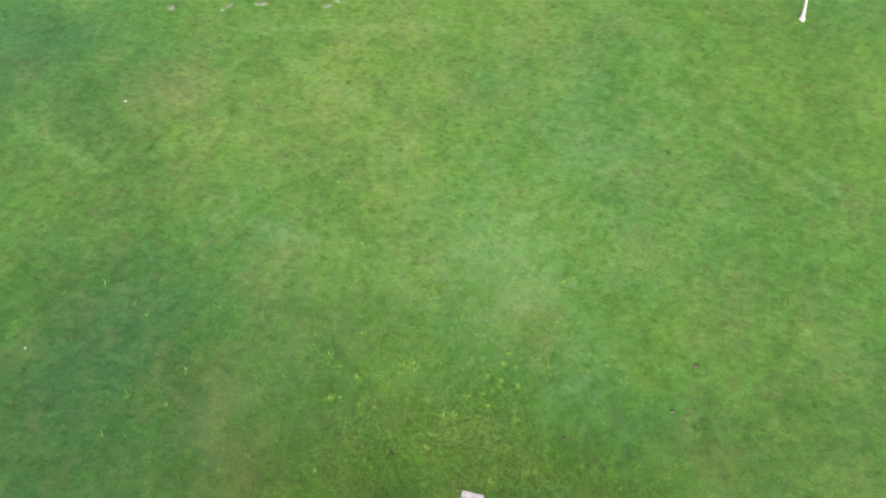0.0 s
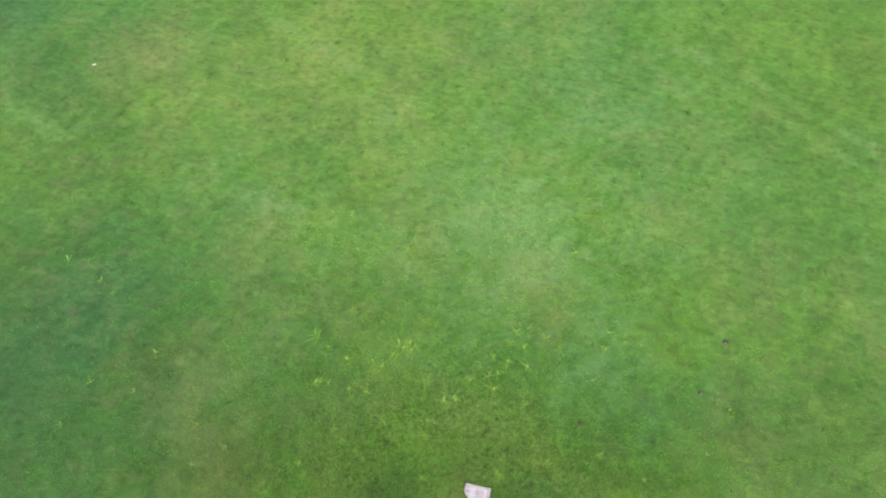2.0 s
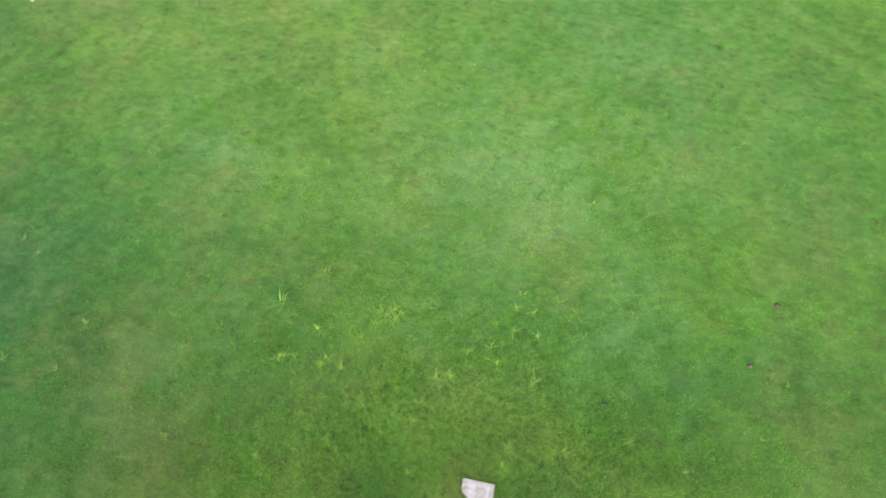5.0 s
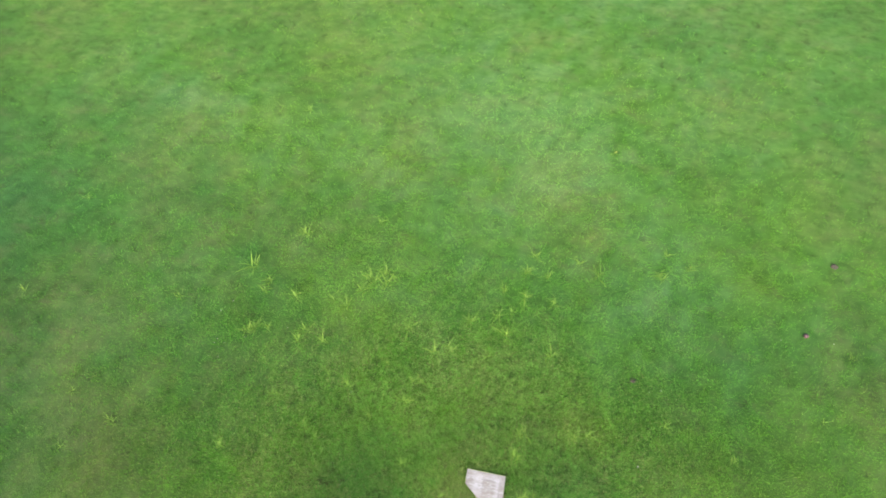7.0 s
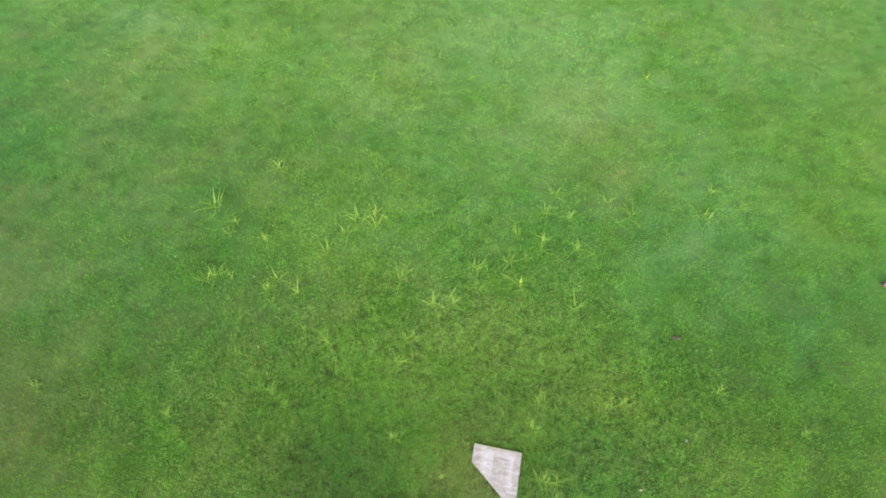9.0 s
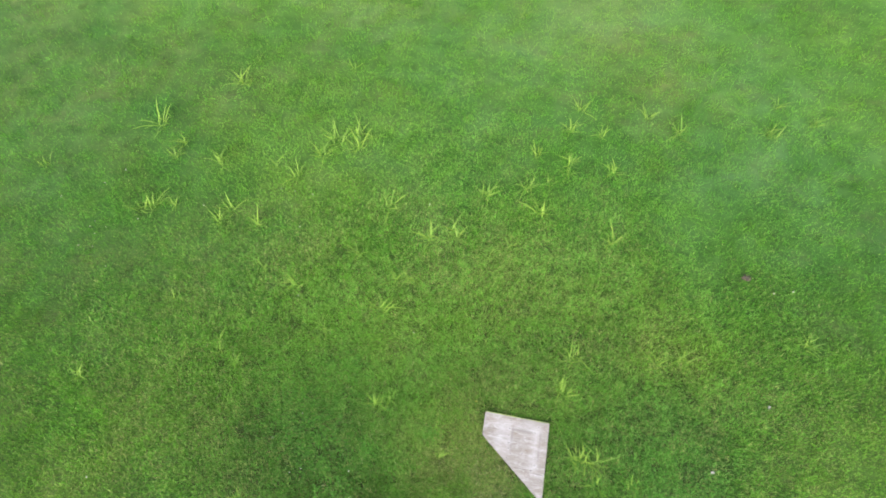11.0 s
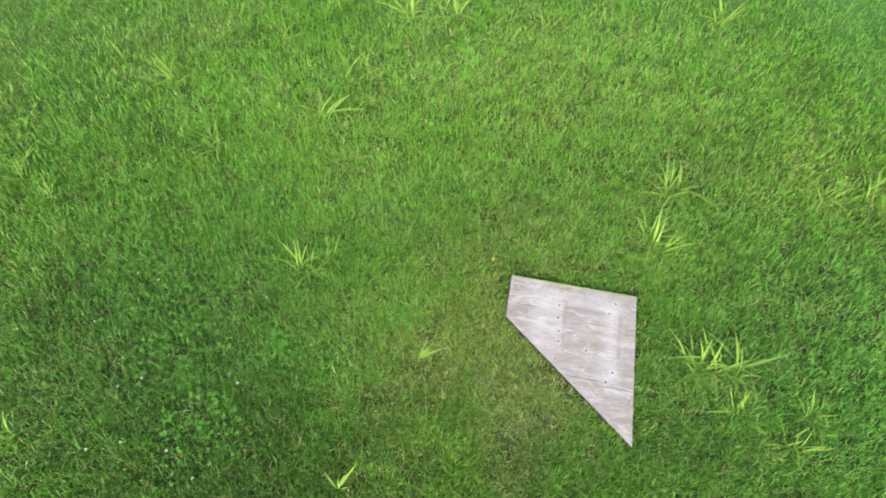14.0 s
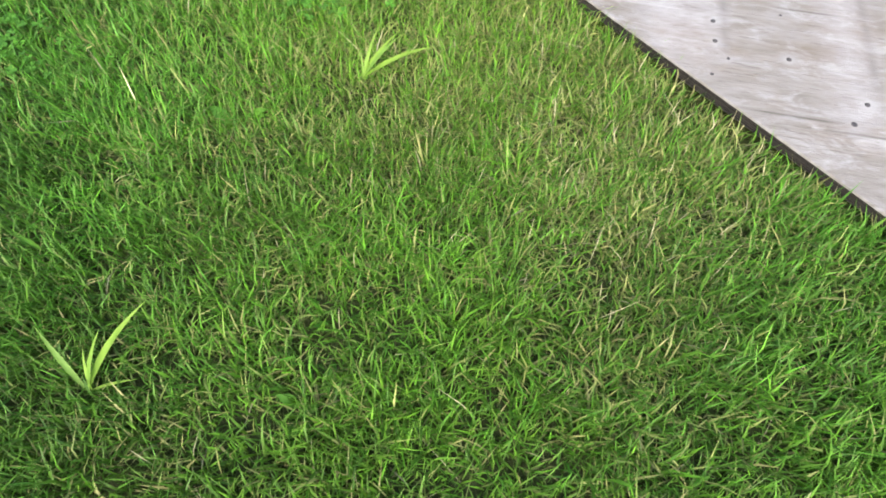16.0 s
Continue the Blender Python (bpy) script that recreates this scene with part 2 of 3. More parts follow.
TOP = 0.034  # upper face of the plate
TURF = turf_material()
BLADE = leafy("grass_blade", 0.28, 0.42, attribute="tint", upturned=0.08, gloss=0.22)
BLADE_FAR = leafy("grass_tuft", 0.40, 0.6, attribute="tint", upturned=0.7)
WEED = leafy("weed_leaf", 0.38, 0.45, color=(0.218, 0.398, 0.085))
BROAD = leafy("broad_leaf", 0.3, 0.5, color=(0.11, 0.29, 0.045))
PLY = plywood_material()
# very dark brown edge, darkened further for the shade along the plate's sides
PLY_EDGE_SHADED = simple("plywood_edge_shaded", (0.015, 0.012, 0.010), 0.9, grain=180, spread=0.45)
STEEL = simple("dull_screw", (0.075, 0.070, 0.074), 0.75, 0.2, grain=300, spread=0.4)
BARK = bark_material()
STONE = simple("pale_stone", (0.10, 0.15, 0.065), 0.9, grain=14, spread=0.3, bump=0.6)
PETAL = simple("clover_petal", (0.50, 0.50, 0.44), 0.6, grain=300, spread=0.15)
YELLOW = simple("yellow_petal", (0.46, 0.47, 0.09), 0.6, grain=300, spread=0.15)
STEM = simple("stem_green", (0.16, 0.28, 0.06), 0.6, grain=200)
RUBBER = simple("faded_red_rubber", (0.12, 0.06, 0.062), 0.55, grain=40, spread=0.2)
PAPER = simple("white_scrap", (0.45, 0.42, 0.39), 0.7, grain=60, spread=0.12)
SOIL = simple("dark_soil", (0.06, 0.05, 0.035), 0.95, grain=70, spread=0.5, bump=0.8)


def part(name, bm, mat, parent=None, label=""):
    me = bpy.data.meshes.new(name)
    bm.to_mesh(me)
    bm.free()
    me.materials.append(mat)
    ob = new(name, me)
    if parent is not None:
        ob.parent = parent
    return tagged(ob, label)


def smooth(ob):
    for p in ob.data.polygons:
        p.use_smooth = True
    return ob


# ---- how the lawn varies from place to place ----
TABLES = rng.random((12, 256, 256))


def value_noise(x, y, size, seed):
    u, v = np.asarray(x) / size + 91.3 * seed, np.asarray(y) / size + 37.7 * seed
    i, j = np.floor(u).astype(int), np.floor(v).astype(int)
    fu, fv = u - i, v - j
    fu, fv = fu * fu * (3 - 2 * fu), fv * fv * (3 - 2 * fv)
    tb = TABLES[seed % 12]
    a, b2 = tb[i & 255, j & 255], tb[(i + 1) & 255, j & 255]
    c, d = tb[i & 255, (j + 1) & 255], tb[(i + 1) & 255, (j + 1) & 255]
    return (a * (1 - fu) + b2 * fu) * (1 - fv) + (c * (1 - fu) + d * fu) * fv


def cloud(x, y, size, seed, octaves=4):
    total, gain, norm = 0, 1.0, 0
    for o in range(octaves):
        total = total + gain * value_noise(x, y, size / 2 ** o, seed + o)
        norm += gain
        gain *= 0.6
    return total / norm


# x, y, radius, dryness, yellowness, coolness of patches that stand out in the lawn
FAR_PATCHES = (
    (1.24, 3.35, 0.55, 0.55, 0.2, 0), (-5.4, 3.3, 0.9, 0.45, 0, 0.1), (-3.2, 2.4, 1.1, 0.4, 0, 0), (-4.6, 0.0, 1.2, 0.35, -0.1, 0),
    (-5.9, 1.0, 1.4, 0.15, -0.2, 0.2), (0.4, 4.2, 0.7, 0.3, 0.4, 0), (3.0, 6.2, 0.6, 0.35, 0.3, 0), (-9.5, 7.7, 1.2, 0.45, 0.2, 0),
    (-3.0, 7.4, 1.6, 0.1, 0.5, 0), (-4.5, 10.5, 4.0, 0.05, 0.5, -0.1), (7.0, 12.4, 3.0, -0.3, 0.3, -0.3), (-14.0, 9.5, 3.2, -0.2, -0.5, 0.7),
    (-8.2, -0.3, 3.6, -0.1, -0.7, 0.75), (2.7, 2.2, 1.0, -0.1, -0.3, 0.5), (4.8, 2.4, 1.2, 0.15, -0.2, 0.3), (-4.2, 4.2, 1.0, -0.2, 0.4, -0.2))
NEAR_PATCHES = (
    (-0.22, -0.52, 0.36, 0.5, 0.1, -0.1), (0.12, -0.40, 0.2, 0.9, 0.1, -0.1), (-0.25, -0.2, 0.28, 0.5, 0.3, -0.1), (-1.15, -0.35, 0.5, -0.2, -0.3, 0.5),
    (-1.3, 0.45, 0.6, -0.3, 0.25, 0), (1.25, -0.1, 0.6, -0.2, -0.4, 0.6), (1.25, 0.65, 0.3, 0, 0.7, -0.2), (0.1, 1.1, 0.6, 0.25, 0.1, 0),
    (0.2, 0.3, 0.25, 0.3, -0.2, 0.1), (-0.7, -0.9, 0.3, 0.1, -0.35, 0.2), (-2.0, 1.9, 0.9, -0.2, 0.4, 0), (-0.75, 0.3, 0.25, 0.3, 0.1, 0), (-0.6, 1.1, 1.5, 0.12, -0.35, 0.12))


# faint wheel tracks of a mower: from, to, half width
TRACKS = (
    (-7.6, 10.3, -4.1, 8.55, 0.24), (-14.0, 6.55, -10.2, 5.25, 0.20), (-9.0, 10.8, -3.0, 12.2, 0.16), (4.8, 10.7, 8.2, 8.8, 0.17),
    (4.4, 10.3, 7.7, 8.25, 0.14), (2.0, 11.4, 4.7, 10.8, 0.20), (-6.4, 4.77, -4.3, 4.70, 0.20))


def tracked(x, y):
    """How far a place lies in one of the wheel tracks."""
    total = np.zeros_like(np.asarray(x, float))
    for ax, ay, bx, by, wide in TRACKS:
        dx, dy = bx - ax, by - ay
        size = math.hypot(dx, dy)
        along, across = ((x - ax) * dx + (y - ay) * dy) / size, ((x - ax) * dy - (y - ay) * dx) / size
        w = np.exp(-(across / wide) ** 2) * np.clip(along / 0.6, 0, 1) * np.clip((size - along) / 0.6, 0, 1)
        total = np.maximum(total, w * (0.45 + 0.7 * value_noise(x, y, 0.35, 11)))
    return total



def fields(x, y):
    dry = 0.06 + 0.5 * (cloud(x, y, 0.09, 6, 2) - 0.5) + 1.1 * (cloud(x, y, 1.3, 1) - 0.5) + 0.7 * (cloud(x, y, 0.3, 4, 3) - 0.5)
    yellow = 0.42 + 1.2 * (cloud(x, y, 3.0, 2) - 0.5) + 0.6 * (cloud(x, y, 0.45, 6, 3) - 0.5)
    cool = 0.16 + 1.0 * (cloud(x, y, 2.4, 5) - 0.5) + 0.4 * (cloud(x, y, 0.4, 8, 3) - 0.5)
    for px, py, r, d, ye, co in FAR_PATCHES + NEAR_PATCHES:
        w = np.exp(-((x - px) ** 2 + (y - py) ** 2) / (r * r))
        w = w * (0.55 + 0.9 * value_noise(x, y, r * 0.5, 9))
        dry, yellow, cool = dry + d * w, yellow + ye * w, cool + co * w
    dry = dry + 0.25 * tracked(x, y)
    return np.clip(dry, 0, 1), np.clip(yellow, 0, 1), np.clip(cool, 0, 1)


GREEN, LIME, COOL, STRAW = (np.array(c) for c in ((0.082, 0.270, 0.016), (0.148, 0.335, 0.024), (0.060, 0.212, 0.031), (0.320, 0.318, 0.125)))


# x, y, radius, strength: deeper or paler growth, and view-edge shading painted in
GROWTH_AND_SHADING = (
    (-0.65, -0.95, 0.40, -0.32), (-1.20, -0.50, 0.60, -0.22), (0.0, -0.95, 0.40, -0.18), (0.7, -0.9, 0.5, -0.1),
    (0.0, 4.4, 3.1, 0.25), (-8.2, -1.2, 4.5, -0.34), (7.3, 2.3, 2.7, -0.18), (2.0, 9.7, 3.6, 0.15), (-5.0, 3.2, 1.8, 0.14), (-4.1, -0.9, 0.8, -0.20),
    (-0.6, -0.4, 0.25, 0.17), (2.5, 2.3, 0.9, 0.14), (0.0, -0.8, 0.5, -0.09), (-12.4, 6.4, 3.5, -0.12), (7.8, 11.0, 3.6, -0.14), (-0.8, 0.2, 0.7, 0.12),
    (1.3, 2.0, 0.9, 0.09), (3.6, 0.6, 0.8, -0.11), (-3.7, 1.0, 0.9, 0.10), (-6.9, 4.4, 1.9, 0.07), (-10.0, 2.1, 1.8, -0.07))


def shaded_growth(x, y):
    """Thin and thick growth by clump and stretch, with the painted-in shading."""
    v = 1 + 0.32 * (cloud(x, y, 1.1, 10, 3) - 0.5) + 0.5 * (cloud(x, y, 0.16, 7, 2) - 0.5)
    for px, py, r, g in GROWTH_AND_SHADING:
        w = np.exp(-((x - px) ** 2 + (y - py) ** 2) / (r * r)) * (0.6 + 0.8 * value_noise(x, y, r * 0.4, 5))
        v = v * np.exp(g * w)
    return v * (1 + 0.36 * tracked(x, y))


def toned(c, v):
    """Paler tone loses some of its green, deeper tone keeps it; shading included."""
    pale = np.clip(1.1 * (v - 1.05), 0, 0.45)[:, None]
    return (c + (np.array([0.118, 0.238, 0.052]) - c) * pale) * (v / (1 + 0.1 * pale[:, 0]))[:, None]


def green_tint(yellow, cool):
    c = GREEN + (LIME - GREEN) * yellow[:, None]
    return c + (COOL - c) * (0.8 * cool)[:, None]


def spread_out(x, y):
    """How far from the middle of the closely seen lawn, with an uneven rim."""
    d = np.hypot((x + 0.2) / 1.25, y + 0.3)
    return d * (0.8 + 0.4 * value_noise(x, y, 0.7, 3))


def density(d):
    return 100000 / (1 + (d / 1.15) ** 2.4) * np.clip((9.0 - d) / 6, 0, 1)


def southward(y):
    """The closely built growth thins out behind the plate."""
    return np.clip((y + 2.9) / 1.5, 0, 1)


# ---- ground: one sheet to the horizon ----
def ground_sheet():
    s = np.linspace(-1, 1, 361)
    line = 21 * s + 1500 * np.sign(s) * np.abs(s) ** 31
    gx, gy = np.meshgrid(line - 1.5, line + 4.0, indexing="ij")
    x, y = gx.ravel(), gy.ravel()
    z = 0.004 * (cloud(x, y, 0.5, 3) - 0.5)
    n = len(s)
    i = np.arange(n * n).reshape(n, n)
    quads = np.stack([i[:-1, :-1], i[1:, :-1], i[1:, 1:], i[:-1, 1:]], -1).reshape(-1, 4)
    me = bpy.data.meshes.new("ground")
    me.vertices.add(n * n)
    me.vertices.foreach_set("co", np.stack([x, y, z], 1).ravel())
    me.loops.add(quads.size)
    me.loops.foreach_set("vertex_index", quads.ravel())
    me.polygons.add(len(quads))
    me.polygons.foreach_set("loop_start", np.arange(len(quads)) * 4)
    dry, yellow, cool = fields(x, y)
    c = green_tint(yellow, cool)
    c = toned(c, shaded_growth(x, y)) * TURF_GAIN
    c = c + (STRAW * 0.52 - c) * (0.42 * dry)[:, None]
    c = c + (SHADED_THATCH - c) * (np.clip(density(spread_out(x, y)) / 62000, 0, 0.85) * southward(y))[:, None]
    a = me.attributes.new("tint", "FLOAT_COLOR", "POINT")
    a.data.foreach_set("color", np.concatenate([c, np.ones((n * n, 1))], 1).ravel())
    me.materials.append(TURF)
    me.update()
    return tagged(new("ground", me), "mown green lawn with yellowish and bare-brown patches", "lawn", kind="structure")


# turf dimmer than single blades: canopy shade goes into its colour
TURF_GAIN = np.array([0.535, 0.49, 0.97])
SHADED_THATCH = np.array([0.029, 0.034, 0.013])  # dead matter between the stems, darkened for the shade where single blades stand
ground_sheet()

# ---- the plywood plate ----
CORNERS = ((0.0, 0.0), (0.452, 0.0), (0.458, -0.528), (0.002, -0.166))


def inside_plate(x, y):
    """On the plate or in the narrow gap along its edges, which is widest along the sawn slant."""
    ok = np.ones(len(x), bool)
    for (ax, ay), (bx, by), margin in zip(CORNERS, CORNERS[1:] + CORNERS[:1], (0.001, 0.001, 0.002, 0.002)):
        dx, dy = bx - ax, by - ay
        ok &= ((x - ax) * dy - (y - ay) * dx) / math.hypot(dx, dy) > -margin
    return ok


def slab(points, z0, z1, bevel=0.0):
    bm = bmesh.new()
    face = bm.faces.new([bm.verts.new((px, py, z0)) for px, py in points])
    got = bmesh.ops.extrude_face_region(bm, geom=[face])
    bmesh.ops.translate(bm, vec=(0, 0, z1 - z0), verts=[v for v in got["geom"] if isinstance(v, bmesh.types.BMVert)])
    bmesh.ops.recalc_face_normals(bm, faces=bm.faces)
    if bevel:
        bmesh.ops.bevel(bm, geom=bm.edges[:], offset=bevel, segments=2, affect="EDGES")
    return bm


def screw_mesh():
    bm = bmesh.new()
    bmesh.ops.create_cone(bm, cap_ends=True, segments=12, radius1=0.0050, radius2=0.0042, depth=0.0014)
    for sx, sy in ((0.0052, 0.0011), (0.0011, 0.0052)):
        got = bmesh.ops.create_cube(bm, size=1, matrix=Matrix.Translation((0, 0, 0.0006)) @ Matrix.Diagonal((sx, sy, 0.0006, 1)))
    return bm


def wooden_plate():
    plate = new("wooden_plate")
    tagged(plate, "weathered grey plywood plate with screws, lying in the lawn", "wooden plate")
    plies = 5
    low, high = TOP - 0.018, TOP
    step = (high - low) / plies
    for k in range(plies):
        cx, cy, s = 0.25, -0.18, 1.0 - (0.004 if k % 2 else 0.0)
        pts = [(cx + (px - cx) * s, cy + (py - cy) * s) for px, py in CORNERS]
        top = k == plies - 1
        ob = part("face_veneer" if top else "ply", slab(pts, low + k * step, low + (k + 1) * step - (0 if top else 0.0003), 0.0008), PLY if top else PLY_EDGE_SHADED, plate,
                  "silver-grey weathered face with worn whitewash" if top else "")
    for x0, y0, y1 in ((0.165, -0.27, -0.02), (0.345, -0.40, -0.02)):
        part("batten", slab([(x0, y0), (x0, y1), (x0 + 0.045, y1), (x0 + 0.045, y0)], 0.0, low, 0.001), PLY_EDGE_SHADED, plate, "dark wooden batten, shade put in its colour")
    first = None
    for px, py, s in ((0.186, -0.033, 0.75), (0.182, -0.089, 1), (0.183, -0.136, 1), (0.191, -0.184, 1), (0.193, -0.223, 1), (0.188, -0.286, 0.7), (0.290, -0.238, 1),
                      (0.380, -0.045, 1.05), (0.359, -0.086, 0.8), (0.383, -0.299, 1), (0.362, -0.336, 1.1), (0.285, -0.152, 0.6), (0.210, -0.253, 0.7), (0.444, -0.382, 0.6)):
        if first is None:
            ob = first = part("screw", screw_mesh(), STEEL, plate)
        else:
            ob = new("screw", first.data)
            ob.parent = plate
        ob.matrix_basis = pose(px, py, TOP + 0.0001, 0, 0, 37 * px * 100) @ Matrix.Scale(s * 0.8, 4)
    first["label"] = "dull steel screw head"
    return plate


wooden_plate()


# ---- grass: single blades near the plate, wider tufts farther off ----
def blades(name, x, y, az, length, width, lean, droop, color, label, detailed=True):
    """Bent blades, each of them a tapered strip that stands on the ground."""
    n = len(x)
    face = az + rng.normal(0, 0.5, n) + np.pi / 2
    h = np.stack([np.cos(az), np.sin(az)], 1)
    wv = np.stack([np.cos(face), np.sin(face)], 1) * (width / 2)[:, None]
    base = np.stack([x, y], 1)
    a1, a2 = lean * 0.6, lean * 0.6 + droop
    l1, l2 = length * 0.52, length * 0.48
    m_xy, m_z = base + h * (l1 * np.sin(a1))[:, None], l1 * np.cos(a1)
    t_xy, t_z = m_xy + h * (l2 * np.sin(a2))[:, None], m_z + l2 * np.cos(a2)
    t_z = np.maximum(t_z, 0.004)
    z0 = np.full(n, -0.003)
    cat = lambda xy, z: np.concatenate([xy, z[:, None]], 1)
    if detailed:
        v = np.stack([cat(base - wv * 0.8, z0), cat(base + wv * 0.8, z0), cat(m_xy + wv, m_z), cat(m_xy - wv, m_z), cat(t_xy, t_z)], 1)
        f = np.array([0, 1, 2, 3, 3, 2, 4])
        starts, per = np.array([0, 4]), 7
    else:
        v = np.stack([cat(base, z0), cat(m_xy + wv, m_z), cat(t_xy, t_z), cat(m_xy - wv, m_z)], 1)
        f = np.array([0, 1, 2, 3])
        starts, per = np.array([0]), 4
    k = v.shape[1]
    loops = (f[None, :] + (np.arange(n) * k)[:, None]).ravel()
    first = (starts[None, :] + (np.arange(n) * per)[:, None]).ravel()
    me = bpy.data.meshes.new(name)
    me.vertices.add(n * k)
    me.vertices.foreach_set("co", v.ravel())
    me.loops.add(len(loops))
    me.loops.foreach_set("vertex_index", loops)
    me.polygons.add(len(first))
    me.polygons.foreach_set("loop_start", first)
    a = me.attributes.new("tint", "FLOAT_COLOR", "POINT")
    shades = np.repeat(np.concatenate([color, np.ones((n, 1))], 1)[:, None, :], k, axis=1)
    shaded_foot = 2 if detailed else 1  # the foot of each blade: brown sheath, darkened for shade between stems
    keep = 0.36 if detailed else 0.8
    shades[:, :shaded_foot, :3] = keep * shades[:, :shaded_foot, :3] + (1 - keep) * np.array([0.050, 0.044, 0.022])
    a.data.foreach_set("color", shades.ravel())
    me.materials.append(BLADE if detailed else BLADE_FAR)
    me.update()
    return tagged(new(name, me), label, "grass", kind="stuff")


def blade_colors(x, y, spread):
    n = len(x)
    dry, yellow, cool = fields(x, y)
    c = green_tint(np.clip(yellow + rng.normal(0, 0.22, n), 0, 1), np.clip(cool + rng.normal(0, 0.2, n), 0, 1))
    c = toned(c, shaded_growth(x, y)) * np.exp(rng.normal(0, 1, n) * spread)[:, None]
    dead = rng.random(n) < (0.13 + 0.50 * dry)
    mixin = rng.uniform(0.3, 1.0, n) * dead * np.minimum(1, spread / 0.22)
    mixin = np.maximum(mixin, rng.uniform(0, 0.12, n))
    tone = STRAW * np.exp(rng.normal(0.0, 0.25, n))[:, None]
    return np.clip(c + (tone - c) * mixin[:, None], 0.004, 0.8), dead


def scatter(d0, d1):
    """Places whose number per square metre falls off smoothly with the distance."""
    reach = d1 * 1.3
    y0 = max(-reach, -2.9)
    found = []
    rings = np.geomspace(max(d0, 0.35), d1, 7)
    for k in range(6):
        lo, hi = (rings[k] if k or d0 else 0.0), rings[k + 1]
        r = hi * 1.28
        bx0, bx1, by0, by1 = -0.2 - 1.25 * r, -0.2 + 1.25 * r, max(-0.3 - r, y0), -0.3 + r
        top = density(lo)
        count = int(top * (bx1 - bx0) * (by1 - by0))
        x, y = rng.uniform(bx0, bx1, count), rng.uniform(by0, by1, count)
        d = spread_out(x, y)
        keep = (d >= lo) & (d < hi) & (rng.random(count) < density(d) * southward(y) / top) & ~inside_plate(x, y)
        found.append((x[keep], y[keep], d[keep]))
    return [np.concatenate(v) for v in zip(*found)]


def lawn_grass(d0, d1, detailed, label):
    x, y, d = scatter(d0, d1)
    share = np.clip((d - 1.35) / 1.4, 0, 1)  # fine and broad blades mingle over a wide rim
    ok = rng.random(len(x)) < (1 - share if detailed else share)
    x, y, d = x[ok], y[ok], d[ok]
    # two blades of three stand in tufts and lean away from their middle
    per = 13
    n = len(x)
    heads = rng.integers(0, n, n // per + 1)
    tuft = rng.integers(0, len(heads), n)
    grouped = rng.random(n) < 0.66
    radius = 0.011 * (1 + 0.5 * d)
    ox, oy = rng.normal(0, 1, n) * radius, rng.normal(0, 1, n) * radius
    tx, ty = x[heads], y[heads]
    x, y = np.where(grouped, tx[tuft] + ox, x), np.where(grouped, ty[tuft] + oy, y)
    az = np.where(grouped, np.arctan2(oy, ox) + rng.normal(0, 0.6, n), rng.uniform(0, 2 * np.pi, n))
    shade = np.where(grouped, np.exp(rng.normal(0, 0.2, len(heads))[tuft] / (1 + 0.4 * d)), 1.0)
    d = spread_out(x, y)
    ok = ~inside_plate(x, y)
    x, y, d, az, shade = x[ok], y[ok], d[ok], az[ok], shade[ok]
    thick = cloud(x, y, 0.055, 2, 2) if detailed else cloud(x, y, 0.3, 2, 3)
    keep = rng.random(len(x)) < 0.3 + 1.3 * thick
    x, y, d, thick, az, shade = x[keep], y[keep], d[keep], thick[keep], az[keep], shade[keep]
    color, dead = blade_colors(x, y, 0.24 / (1 + 0.8 * np.maximum(d - 1.5, 0)))
    n = len(x)
    length = np.clip(rng.normal(0.030, 0.010, n), 0.010, 0.070) * (0.7 + 0.7 * thick) * (1 + 0.03 * np.minimum(d, 8))
    width = rng.uniform(0.0010, 0.0021, n) * (1 + 0.34 * np.minimum(d, 8))
    lean = np.where(rng.random(n) < 0.4, np.abs(rng.normal(0.34, 0.3, n)), rng.uniform(0.5, 1.6, n)) + rng.uniform(0.2, 0.9, n) * dead
    # brightness by distance is put into the colour, to balance the blades' self-shading
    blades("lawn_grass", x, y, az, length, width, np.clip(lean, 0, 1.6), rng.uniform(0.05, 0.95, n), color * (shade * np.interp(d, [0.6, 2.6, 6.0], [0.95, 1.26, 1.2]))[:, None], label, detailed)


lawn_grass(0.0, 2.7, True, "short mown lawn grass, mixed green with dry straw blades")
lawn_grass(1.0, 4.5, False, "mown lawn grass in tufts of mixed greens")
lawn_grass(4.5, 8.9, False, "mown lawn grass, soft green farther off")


def dry_straw():
    """Loose pale stalks that lie on the grass."""
    n, m = 800, 900
    x = np.concatenate([rng.normal(-0.3, 1.0, n), rng.normal(0.06, 0.17, m)])
    y = np.concatenate([rng.normal(0.0, 0.8, n), rng.normal(-0.44, 0.15, m)])
    long = np.concatenate([rng.uniform(0.03, 0.085, n), rng.uniform(0.018, 0.045, m)])
    lean = np.concatenate([rng.uniform(1.1, 1.9, n), rng.uniform(0.3, 1.4, m)])
    ok = ~inside_plate(x, y) & (y > -1.3)
    x, y, long, lean = x[ok], y[ok], long[ok], lean[ok]
    n = len(x)
    color = np.array([0.38, 0.365, 0.215]) * np.exp(rng.normal(0, 0.25, n))[:, None]
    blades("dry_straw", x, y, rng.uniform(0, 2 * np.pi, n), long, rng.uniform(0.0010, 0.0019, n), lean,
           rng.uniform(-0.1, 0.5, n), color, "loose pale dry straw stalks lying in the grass")


